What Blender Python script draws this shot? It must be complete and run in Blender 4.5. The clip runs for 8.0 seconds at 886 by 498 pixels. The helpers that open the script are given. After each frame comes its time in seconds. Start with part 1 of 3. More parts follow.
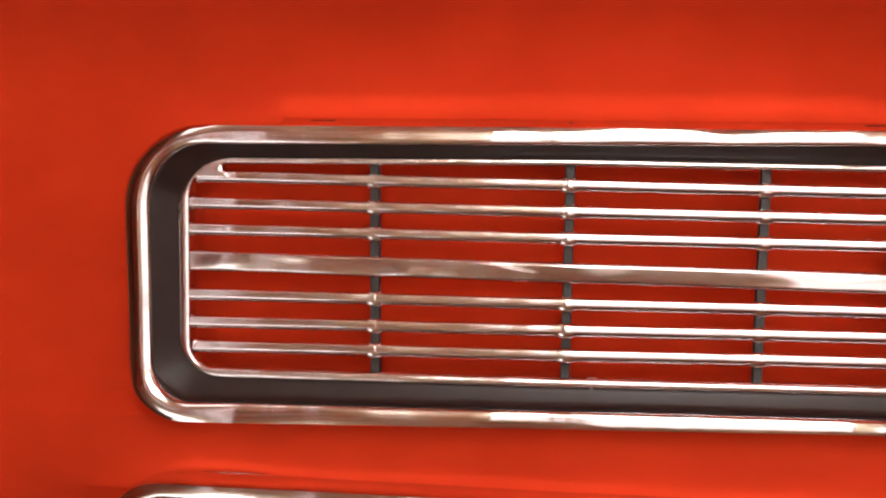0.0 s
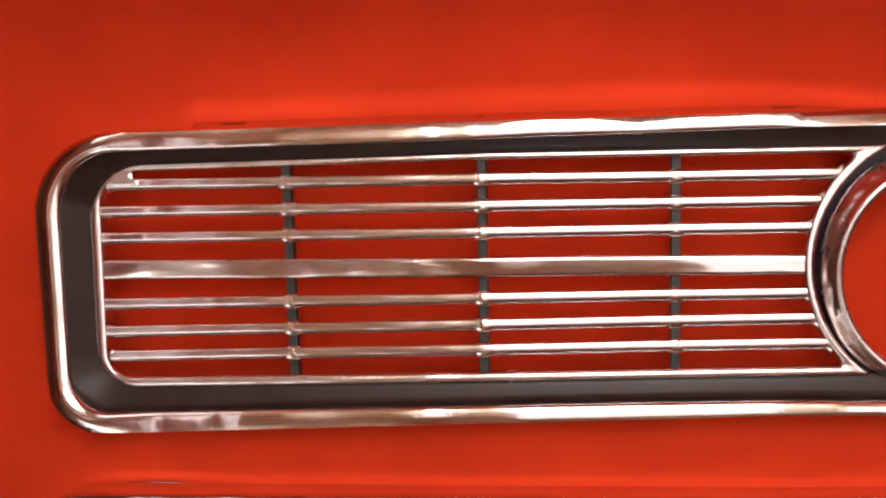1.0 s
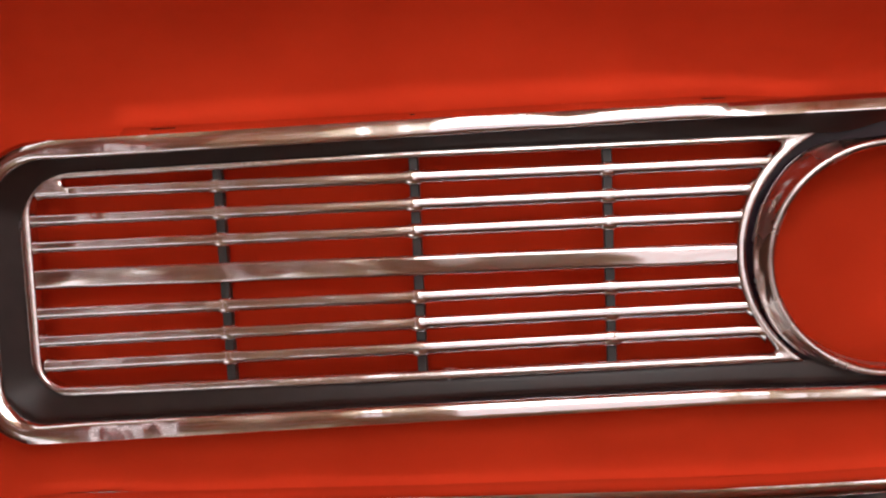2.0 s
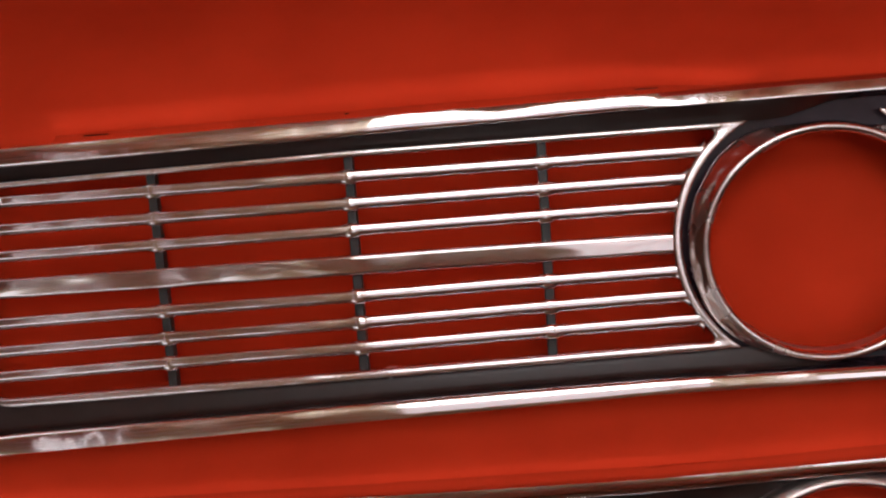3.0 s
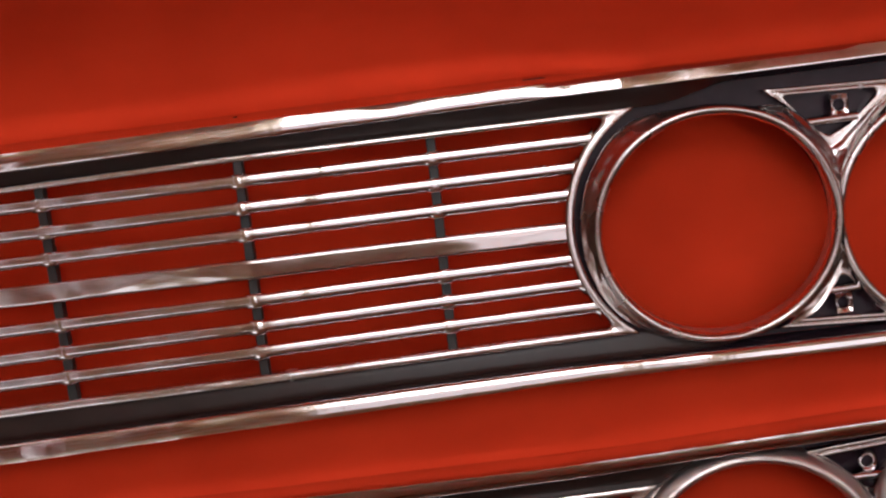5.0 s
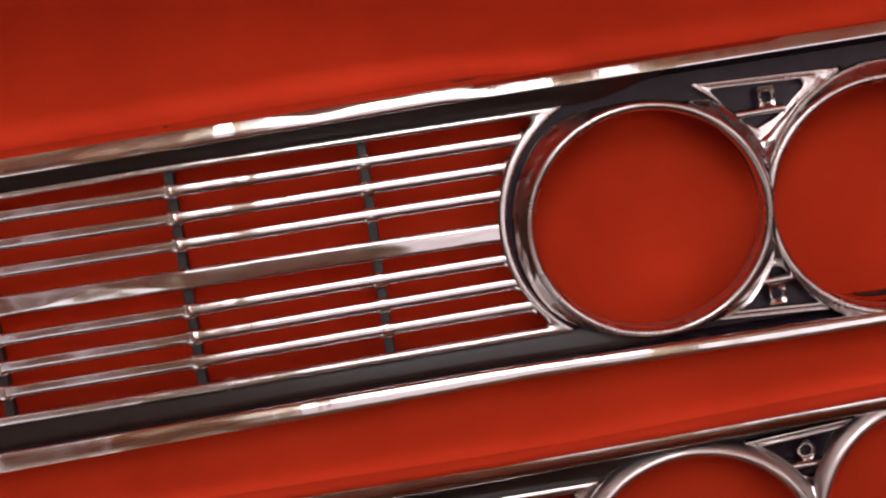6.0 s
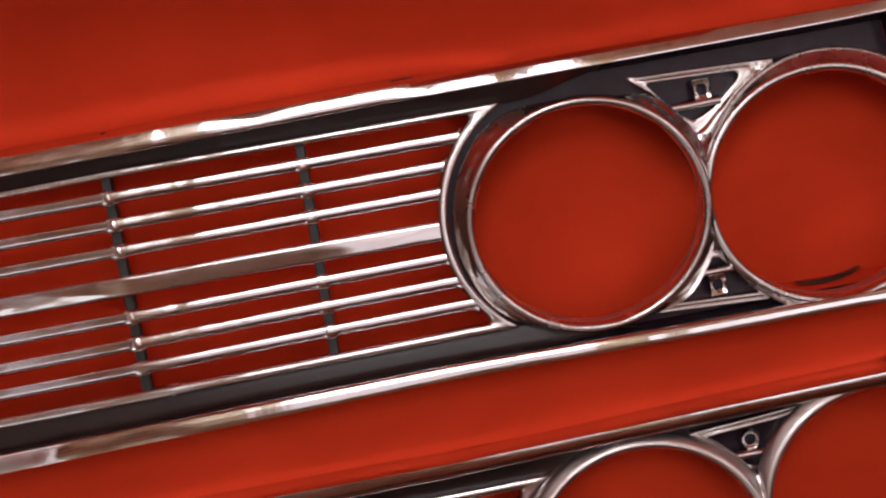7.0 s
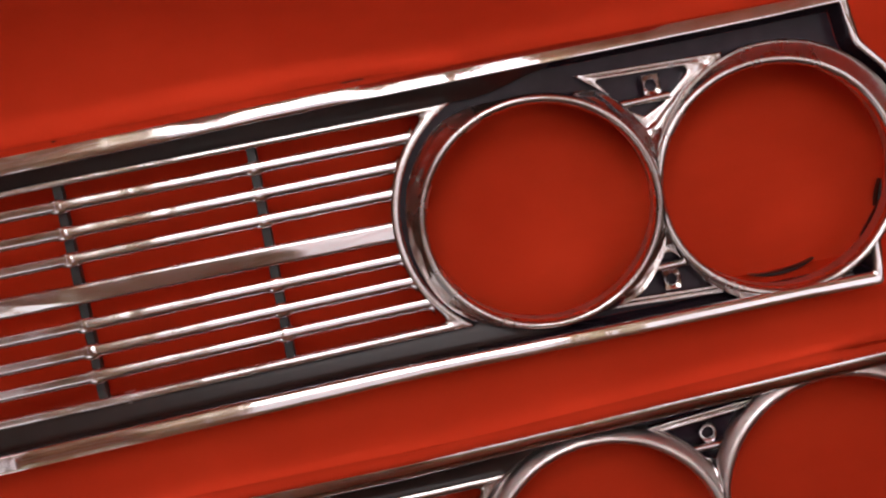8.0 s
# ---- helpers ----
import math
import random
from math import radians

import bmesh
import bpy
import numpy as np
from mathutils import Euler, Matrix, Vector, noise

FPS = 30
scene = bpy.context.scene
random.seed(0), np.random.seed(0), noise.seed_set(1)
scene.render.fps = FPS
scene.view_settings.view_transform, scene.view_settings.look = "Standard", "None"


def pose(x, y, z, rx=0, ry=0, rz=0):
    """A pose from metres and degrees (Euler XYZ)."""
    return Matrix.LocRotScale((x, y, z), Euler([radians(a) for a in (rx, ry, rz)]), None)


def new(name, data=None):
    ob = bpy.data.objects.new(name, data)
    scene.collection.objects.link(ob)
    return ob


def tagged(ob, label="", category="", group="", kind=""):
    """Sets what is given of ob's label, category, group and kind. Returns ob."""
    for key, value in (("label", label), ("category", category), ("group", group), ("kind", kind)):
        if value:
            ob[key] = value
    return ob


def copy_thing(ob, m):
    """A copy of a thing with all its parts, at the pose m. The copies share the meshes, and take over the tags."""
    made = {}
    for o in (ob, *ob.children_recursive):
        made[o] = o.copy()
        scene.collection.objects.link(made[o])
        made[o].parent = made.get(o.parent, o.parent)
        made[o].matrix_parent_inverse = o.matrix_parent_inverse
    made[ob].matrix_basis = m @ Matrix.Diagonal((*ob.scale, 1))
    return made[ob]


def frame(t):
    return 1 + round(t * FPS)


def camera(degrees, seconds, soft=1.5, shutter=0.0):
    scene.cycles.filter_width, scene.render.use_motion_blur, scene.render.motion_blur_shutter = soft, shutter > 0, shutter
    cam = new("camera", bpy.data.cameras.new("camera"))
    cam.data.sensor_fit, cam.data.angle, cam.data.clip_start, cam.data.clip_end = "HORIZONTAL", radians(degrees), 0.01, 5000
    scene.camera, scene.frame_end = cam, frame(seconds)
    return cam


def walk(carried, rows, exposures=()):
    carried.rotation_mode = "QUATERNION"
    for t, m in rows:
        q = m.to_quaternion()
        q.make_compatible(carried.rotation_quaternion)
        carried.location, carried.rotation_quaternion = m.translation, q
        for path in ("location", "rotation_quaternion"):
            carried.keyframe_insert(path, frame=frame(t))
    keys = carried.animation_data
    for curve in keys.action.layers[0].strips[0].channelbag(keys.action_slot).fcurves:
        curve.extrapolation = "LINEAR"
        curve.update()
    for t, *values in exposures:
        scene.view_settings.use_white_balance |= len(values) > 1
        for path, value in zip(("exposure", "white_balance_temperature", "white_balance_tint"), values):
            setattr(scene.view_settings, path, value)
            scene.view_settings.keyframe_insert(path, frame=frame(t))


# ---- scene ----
cam = camera(38.0, 8.0, soft=2.3)
PATH = [
    (0, 0.0212, 0.0160, 0.8437, -1.594, 7.018, 1.399),
    (0.5, 0.0378, 0.0132, 0.8408, -1.599, 6.444, 0.333),
    (1, 0.0560, 0.0157, 0.8373, -1.950, 5.604, -0.966),
    (1.5, 0.0647, 0.0123, 0.8357, -1.832, 4.580, -1.831),
    (3, 0.0928, 0.0174, 0.8317, -2.591, 2.391, -4.308),
    (3.5, 0.1095, 0.0133, 0.8306, -2.434, 1.862, -5.330),
    (4, 0.1134, 0.0220, 0.8301, -3.098, 0.997, -5.730),
    (5.5, 0.1468, 0.0299, 0.8288, -3.907, -0.107, -7.853),
    (6, 0.1585, 0.0271, 0.8291, -3.840, -0.915, -8.694),
    (6.5, 0.1647, 0.0234, 0.8294, -3.649, -1.793, -9.382),
    (7, 0.1769, 0.0268, 0.8299, -4.029, -2.327, -10.062),
    (7.5, 0.1859, 0.0222, 0.8316, -3.807, -2.607, -10.572),
    (8, 0.1958, 0.0240, 0.8318, -4.005, -3.112, -11.298),
]
EXPOSURES = [(0, 0.62, 7100, 10), (1.0, 0.54, 7050, 10), (1.5, 0.33, 6900, 10), (3.0, -0.26, 6500, 10), (8.0, -0.22, 6450, 10)]
walk(cam, [(t, pose(*row)) for t, *row in PATH], EXPOSURES)

# ---------------------------------------------------------------- light
world = bpy.data.worlds.new("world")
scene.world = world
world.use_nodes = True
world.node_tree.nodes["Background"].inputs["Color"].default_value = (1.0, 0.95, 0.9, 1)
world.node_tree.nodes["Background"].inputs["Strength"].default_value = 0.1


# ---------------------------------------------------------------- materials
def material(name, colour, rough, metal=0.0):
    mat = bpy.data.materials.new(name)
    mat.use_nodes = True
    shader = mat.node_tree.nodes["Principled BSDF"]
    shader.inputs["Base Color"].default_value = (*colour, 1)
    shader.inputs["Roughness"].default_value = rough
    shader.inputs["Metallic"].default_value = metal
    return mat, mat.node_tree, shader


def noise_node(tree, scale, detail=2.0, stretch=(1, 1, 1), rough=0.5):
    where = tree.nodes.new("ShaderNodeTexCoord")
    mapping = tree.nodes.new("ShaderNodeMapping")
    mapping.inputs["Scale"].default_value = stretch
    texture = tree.nodes.new("ShaderNodeTexNoise")
    texture.inputs["Scale"].default_value = scale
    texture.inputs["Detail"].default_value = detail
    texture.inputs["Roughness"].default_value = rough
    tree.links.new(where.outputs["Object"], mapping.inputs["Vector"])
    tree.links.new(mapping.outputs["Vector"], texture.inputs["Vector"])
    return texture


def ramp(tree, source, stops):
    node = tree.nodes.new("ShaderNodeValToRGB")
    while len(node.color_ramp.elements) < len(stops):
        node.color_ramp.elements.new(0.5)
    for element, (place, colour) in zip(node.color_ramp.elements, stops):
        element.position, element.color = place, (*colour, 1)
    tree.links.new(source, node.inputs["Fac"])
    return node


def bump(tree, shader, sources, distance):
    last = None
    for source, strength in sources:
        node = tree.nodes.new("ShaderNodeBump")
        node.inputs["Strength"].default_value = strength
        node.inputs["Distance"].default_value = distance
        tree.links.new(source, node.inputs["Height"])
        if last:
            tree.links.new(last.outputs["Normal"], node.inputs["Normal"])
        last = node
    tree.links.new(last.outputs["Normal"], shader.inputs["Normal"])


def chrome_material(name, colour, wave, size, fine=0.12, dull=0.0):
    """Old chrome: wavy in two sizes, with fine pits and a dull bloom here and there."""
    mat, tree, shader = material(name, colour, 0.08, 1.0)
    smear = noise_node(tree, 30, 5)
    tone = ramp(tree, smear.outputs["Fac"], [(0.35, (0.06 + dull,) * 3), (0.8, (0.20 + dull,) * 3)])
    tree.links.new(tone.outputs["Color"], shader.inputs["Roughness"])
    swell = noise_node(tree, size, 1.5, (1, 0.5, 0.5))
    ripple = noise_node(tree, size * 4.5, 2, (1, 0.7, 0.7))
    pits = noise_node(tree, 1400, 2)
    bump(tree, shader, [(swell.outputs["Fac"], wave), (ripple.outputs["Fac"], wave * fine), (pits.outputs["Fac"], 0.004)], 0.01)
    return mat


CHROME = chrome_material("chrome", (0.73, 0.71, 0.71), 0.38, 15, 0.05)
CHROME_BAR = chrome_material("bar_chrome", (0.72, 0.70, 0.70), 0.30, 17, 0.04, 0.04)
CHROME_DENTED = chrome_material("dented_chrome", (0.72, 0.69, 0.68), 0.10, 17, 0.05, 0.06)

SATIN, tree, shader = material("satin_metal", (0.62, 0.56, 0.54), 0.3, 1.0)
smear = noise_node(tree, 40, 4)
tone = ramp(tree, smear.outputs["Fac"], [(0.3, (0.42, 0.42, 0.42)), (0.8, (0.58, 0.58, 0.58))])
tree.links.new(tone.outputs["Color"], shader.inputs["Roughness"])

CHROME_SKIRT = chrome_material("skirt_chrome", (0.70, 0.64, 0.62), 0.05, 12, 0.05, 0.06)
CHROME_LIP = chrome_material("lip_chrome", (0.68, 0.64, 0.62), 0.30, 24, 0.06, 0.14)
CHROME_DULL = chrome_material("dull_chrome", (0.68, 0.63, 0.61), 0.20, 22, 0.06, 0.24)
CHROME_SOFT = chrome_material("soft_chrome", (0.70, 0.67, 0.66), 0.30, 22, 0.08, 0.10)

BLACK, tree, shader = material("black_paint", (0.010, 0.008, 0.009), 0.34)
shader.inputs["Specular IOR Level"].default_value = 0.26
dust = noise_node(tree, 60, 5)
tone = ramp(tree, dust.outputs["Fac"], [(0.3, (0.024, 0.014, 0.012)), (0.8, (0.036, 0.022, 0.019))])
tree.links.new(tone.outputs["Color"], shader.inputs["Base Color"])
tone = ramp(tree, dust.outputs["Fac"], [(0.3, (0.29, 0.29, 0.29)), (0.8, (0.34, 0.34, 0.34))])
tree.links.new(tone.outputs["Color"], shader.inputs["Roughness"])

GLOSS_BLACK, tree, shader = material("gloss_black_paint", (0.006, 0.004, 0.0055), 0.2)
shader.inputs["Specular IOR Level"].default_value = 0.2
dust = noise_node(tree, 50, 5)
tone = ramp(tree, dust.outputs["Fac"], [(0.35, (0.021, 0.012, 0.018)), (0.85, (0.034, 0.022, 0.031))])
tree.links.new(tone.outputs["Color"], shader.inputs["Base Color"])

POST, tree, shader = material("grey_paint", (0.03, 0.03, 0.03), 0.5)
dust = noise_node(tree, 150, 4)
tone = ramp(tree, dust.outputs["Fac"], [(0.3, (0.014, 0.013, 0.012)), (0.8, (0.032, 0.030, 0.028))])
tree.links.new(tone.outputs["Color"], shader.inputs["Base Color"])

CLOTH, tree, shader = material("red_cloth", (0.66, 0.034, 0.009), 0.9)
shader.inputs["Specular IOR Level"].default_value = 0.04
mottle = noise_node(tree, 9, 6)
tone = ramp(tree, mottle.outputs["Fac"], [(0.3, (0.59, 0.040, 0.0135)), (0.7, (0.70, 0.051, 0.017))])
smudge = noise_node(tree, 7, 4, (0.7, 1.8, 1.0), 0.6)
soil = ramp(tree, smudge.outputs["Fac"], [(0.30, (0.91, 0.90, 0.90)), (0.52, (1.0, 1.0, 1.0))])
mix = tree.nodes.new("ShaderNodeMix")
mix.data_type = "RGBA"
mix.blend_type = "MULTIPLY"
mix.inputs["Factor"].default_value = 1.0
tree.links.new(tone.outputs["Color"], mix.inputs["A"])
tree.links.new(soil.outputs["Color"], mix.inputs["B"])
tree.links.new(mix.outputs["Result"], shader.inputs["Base Color"])
weave = noise_node(tree, 1500, 2)
folds = noise_node(tree, 15, 3, (0.5, 1, 1))
bump(tree, shader, [(folds.outputs["Fac"], 0.3), (weave.outputs["Fac"], 0.02)], 0.01)

# for the unseen walls, kept dark to give the chrome contrast
WALL, tree, shader = material("tan_wall", (0.30, 0.17, 0.09), 0.7)
grain = noise_node(tree, 3, 5, (1, 1, 6))
tone = ramp(tree, grain.outputs["Fac"], [(0.3, (0.13, 0.085, 0.05)), (0.7, (0.32, 0.22, 0.14))])
tree.links.new(tone.outputs["Color"], shader.inputs["Base Color"])

# for the unseen ceiling, blotched to vary what the chrome reflects
CEILING, tree, shader = material("ceiling_paint", (0.66, 0.55, 0.40), 0.8)
blotch = noise_node(tree, 3.2, 6, (1.0, 1.6, 1.0), 0.6)
tone = ramp(tree, blotch.outputs["Fac"], [(0.34, (0.24, 0.19, 0.11)), (0.46, (0.56, 0.44, 0.25)), (0.55, (0.64, 0.56, 0.41)), (0.68, (0.78, 0.78, 0.74))])
tree.links.new(tone.outputs["Color"], shader.inputs["Base Color"])

def glow_material(name, low, high):
    """A white diffuser for the added lamps, striped like tubes to streak the chrome."""
    mat, tree, shader = material(name, (0.9, 0.9, 0.9), 0.4)
    shader.inputs["Emission Color"].default_value = (0.96, 0.96, 1.0, 1)
    tubes = tree.nodes.new("ShaderNodeTexWave")
    tubes.bands_direction = "Y"
    tubes.inputs["Scale"].default_value = 1.6
    tubes.inputs["Distortion"].default_value = 0.0
    tree.links.new(tree.nodes.new("ShaderNodeTexCoord").outputs["Object"], tubes.inputs["Vector"])
    level = tree.nodes.new("ShaderNodeMapRange")
    level.inputs["To Min"].default_value = low
    level.inputs["To Max"].default_value = high
    tree.links.new(tubes.outputs["Fac"], level.inputs["Value"])
    tree.links.new(level.outputs["Result"], shader.inputs["Emission Strength"])
    return mat


GLOW = glow_material("lamp_diffuser", 0.95, 2.5)
GLOW_SOFT = glow_material("soft_lamp_diffuser", 0.6, 1.4)
GLOW_BRIGHT = glow_material("bright_lamp_diffuser", 5.4, 7.7)
WHITE, tree, shader = material("white_enamel", (0.75, 0.74, 0.72), 0.4)


# ---------------------------------------------------------------- mesh helpers
def part(name, bm, mat, parent=None, label="", smooth=35):
    """Link bm as one mesh object under parent, in the parent's own coordinates."""
    bmesh.ops.remove_doubles(bm, verts=bm.verts, dist=1e-6)
    bmesh.ops.recalc_face_normals(bm, faces=bm.faces)
    bm.transform(FLIP)
    if FLIP.determinant() < 0:
        bmesh.ops.reverse_faces(bm, faces=bm.faces)
    for face in bm.faces:
        face.smooth = True
    for edge in bm.edges:
        if len(edge.link_faces) == 2 and edge.calc_face_angle(0) > radians(smooth):
            edge.smooth = False
    mesh = bpy.data.meshes.new(name)
    bm.to_mesh(mesh)
    bm.free()
    mesh.materials.append(mat)
    ob = new(name, mesh)
    ob.parent = parent
    if label:
        tagged(ob, label)
    return ob


FLIP = Matrix.Identity(4)


def between(a, b, s):
    return a + (b - a) * s


def ease(s):
    s = max(0.0, min(1.0, s))
    return s * s * (3 - 2 * s)


def box(bm, x0, x1, y0, y1, z0, z1, bevel=0.0):
    verts = bmesh.ops.create_cube(bm, size=1)["verts"]
    for v in verts:
        v.co = Vector(((x0 + x1) / 2 + v.co.x * (x1 - x0), (y0 + y1) / 2 + v.co.y * (y1 - y0), (z0 + z1) / 2 + v.co.z * (z1 - z0)))
    if bevel:
        edges = list({e for v in verts for e in v.link_edges})
        bmesh.ops.bevel(bm, geom=edges, offset=bevel, segments=2, affect="EDGES", profile=0.6)
    return bm


def grid(bm, rings, closed_u=True, closed_v=False):
    """Quads between successive rings of points."""
    rows = [[bm.verts.new(p) for p in ring] for ring in rings]
    count = len(rows)
    for a in range(count if closed_v else count - 1):
        low, high = rows[a], rows[(a + 1) % count]
        n = len(low)
        for b in range(n if closed_u else n - 1):
            bm.faces.new((low[b], low[(b + 1) % n], high[(b + 1) % n], high[b]))
    return rows


def rounded(corners, steps=9):
    """A closed outline from (x, y, radius) corners."""
    out, n = [], len(corners)
    for i, (x, y, r) in enumerate(corners):
        here = Vector((x, y))
        if r <= 0:
            out.append(here)
            continue
        before = (Vector(corners[i - 1][:2]) - here).normalized()
        after = (Vector(corners[(i + 1) % n][:2]) - here).normalized()
        half = before.angle(after) / 2
        reach = r / math.tan(half)
        centre = here + (before + after).normalized() * (r / math.sin(half))
        a, b = here + before * reach - centre, here + after * reach - centre
        turn = a.angle_signed(b)
        for k in range(steps + 1):
            c = a.copy()
            c.rotate(Matrix.Rotation(-turn * k / steps, 2))
            out.append(centre + c)
    return out


def sweep(bm, points, section, ends=True):
    """Sweep a section of (sideways, up) along a flat run of points (x, y, z)."""
    rings = []
    for i, p in enumerate(points):
        ahead = (Vector(points[min(i + 1, len(points) - 1)]) - Vector(points[max(i - 1, 0)])).normalized()
        side = Vector((ahead.y, -ahead.x, 0)).normalized()
        rings.append([Vector(p) + side * u + Vector((0, 0, w)) for u, w in section])
    rows = grid(bm, rings)
    if ends:
        bm.faces.new(rows[0])
        bm.faces.new(rows[-1])
    return bm


def half_round(width, height, deep, n=8):
    """A section with a domed top, from its right side to its left, then a flat back."""
    top = [(width / 2 * math.cos(math.pi * k / n), height * math.sin(math.pi * k / n)) for k in range(n + 1)]
    return top + [(-width / 2, -deep), (width / 2, -deep)]


def soft_bar(width, height, deep, n=12):
    """A section with a domed face that falls off more on one side than on the other."""
    top = []
    for k in range(n + 1):
        u = math.cos(math.pi * k / n)
        top.append((width / 2 * u + 0.0006, height * (1 - abs(u) ** 2.8) ** (1 / 2.8) - 0.0022 * max(0.0, u - 0.2) ** 1.3))
    return top + [(-width / 2 + 0.0006, -deep), (width / 2 + 0.0006, -deep)]


def knuckle(run):
    """A short domed swelling along a bar, from stations of (x, y, z, width)."""
    bm = bmesh.new()
    rows = grid(bm, [[Vector((x, y - 0.0005 + u, z + w)) for u, w in half_round(width, 0.0017, 0.005)] for x, y, z, width in run])
    bm.faces.new(rows[0])
    bm.faces.new(rows[-1])
    return bm


def circle(cx, cy, r, z, n=96):
    return [Vector((cx + r * math.cos(2 * math.pi * k / n), cy + r * math.sin(2 * math.pi * k / n), z)) for k in range(n)]


# ---------------------------------------------------------------- the room
def wall(name, x0, x1, y0, y1, z0, z1, mat, label, category):
    ob = part(name, box(bmesh.new(), x0, x1, y0, y1, z0, z1), mat)
    return tagged(ob, label, category, kind="structure")


ROOM = (-2.2, 2.4, -1.7, 1.9, 1.65)
LAMP_Z = 1.45
scene.cycles.caustics_reflective = True
scene.cycles.blur_glossy = 0.0
X0, X1, Y0, Y1, TOP = ROOM
# unseen walls, floor and ceiling, added to enclose the light and fill reflections
wall("added_wall_west", X0 - 0.1, X0, Y0, Y1, -0.1, TOP, WALL, "unseen tan wall added beside the cloth", "wall")
wall("added_wall_east", X1, X1 + 0.1, Y0, Y1, -0.1, TOP, WALL, "unseen tan wall added beside the cloth", "wall")
wall("added_wall_south", X0 - 0.1, X1 + 0.1, Y0 - 0.1, Y0, -0.1, TOP, WALL, "unseen tan wall added behind the cloth", "wall")
wall("added_wall_north", X0 - 0.1, X1 + 0.1, Y1, Y1 + 0.1, -0.1, TOP, WALL, "unseen tan wall added beyond the cloth", "wall")
wall("floor", X0 - 0.1, X1 + 0.1, Y0 - 0.1, Y1 + 0.1, -0.2, -0.1, WALL, "unseen tan floor added under the cloth to stop stray light", "floor")
wall("ceiling", X0 - 0.1, X1 + 0.1, Y0 - 0.1, Y1 + 0.1, TOP, TOP + 0.1, CEILING, "unseen mottled tan ceiling added for the chrome to reflect", "ceiling")


def red_cloth():
    """A sheet that lies flat, then climbs towards the far wall."""
    bm = bmesh.new()
    nx, ny = 300, 520
    rows = []
    for j in range(ny + 1):
        d = 3.75 * j / ny
        flat = 0.075 - Y0
        if d < flat:
            y, z = Y0 + d, 0.0
        else:
            # a quick bend, then a slope steepened to dim the cloth, easing off higher up
            a, y, z, left = 0.0, 0.075, 0.0, d - flat
            while left > 0:
                run = d - flat - left
                a = min(0.82, run * 11.0) - 0.42 * ease((run - 0.45) / 0.35)
                y, z, left = y + math.cos(a) * 0.005, z + math.sin(a) * 0.005, left - 0.005
            y, z = y + math.cos(a) * left, z + math.sin(a) * left
        row = []
        for i in range(nx + 1):
            x = X0 + (X1 - X0) * i / nx
            lift = 0.0045 * noise.noise(Vector((x * 2.2, d * 3.4, 0.3))) + 0.0015 * noise.noise(Vector((x * 7, d * 9, 4.1)))
            # raised between the grilles to brighten it there, steeper at one end to darken it
            lift += 0.0175 * ease((0.037 - abs(y + 0.145 - 0.0235 * x)) / 0.011) * ease((x + 0.42) / 0.2) + 0.5 * ease((x - 0.08) / 0.25) * max(0.0, min(0.5, y - 0.085))
            # beyond x 0.65 it rises so that the bezel mirrors red
            row.append(Vector((x, min(y, Y1 - 0.01), z + lift - 0.004 + 0.22 * max(0.0, x - 0.65))))
        rows.append(row)
    grid(bm, rows, closed_u=False)
    ob = part("ground_cloth", bm, CLOTH)
    return tagged(ob, "smooth bright red cloth spread out under two grilles", "cloth", kind="structure")


red_cloth()


def added_lamp(glow, label, wide=0.64, deep=0.64):
    """An added, unseen panel lamp with a thin white frame, hung on two rods, its top at the origin."""
    lamp = new("added_lamp")
    x, y = wide / 2, deep / 2
    bm = bmesh.new()
    for x0, x1, y0, y1 in ((-x, x, -y, -y + 0.02), (-x, x, y - 0.02, y), (-x, -x + 0.02, -y + 0.02, y - 0.02), (x - 0.02, x, -y + 0.02, y - 0.02)):
        box(bm, x0, x1, y0, y1, -0.04, 0.0, 0.003)
    part("frame", bm, WHITE, lamp, "white enamelled frame")
    part("diffuser", box(bmesh.new(), -x + 0.02, x - 0.02, -y + 0.02, y - 0.02, -0.03, -0.005, 0.004), glow, lamp, "glowing white diffuser")
    for far in (-0.2, 0.2):
        part("rod", box(bmesh.new(), far - 0.004, far + 0.004, -0.004, 0.004, -0.006, 0.2), WHITE, lamp)
    return tagged(lamp, label, "lamp", "ceiling lamps")


# unseen lamps, added and placed to suit the cloth's brightness and the chrome's reflections
added_lamp(GLOW_SOFT, "unseen oblong panel lamp added to whiten the bars", 0.64, 0.46).matrix_basis = pose(0.17, -0.10, LAMP_Z)
added_lamp(GLOW, "unseen nearly square panel lamp added to whiten the webs", 0.64, 0.54).matrix_basis = pose(0.88, -0.09, LAMP_Z)
first_lamp = added_lamp(GLOW, "unseen square panel lamp added to light the cloth")
first_lamp.matrix_basis = pose(1.63, 0.54, LAMP_Z)
for x, y in ((-0.80, -1.10), (-1.05, 1.42), (1.63, 1.42)):
    copy_thing(first_lamp, pose(x, y, LAMP_Z))
# another added lamp, set brighter so the skirt throws light onto the cloth
added_lamp(GLOW_BRIGHT, "unseen bright square panel lamp added to light the cloth by the skirt").matrix_basis = pose(0.17, 0.49, LAMP_Z)


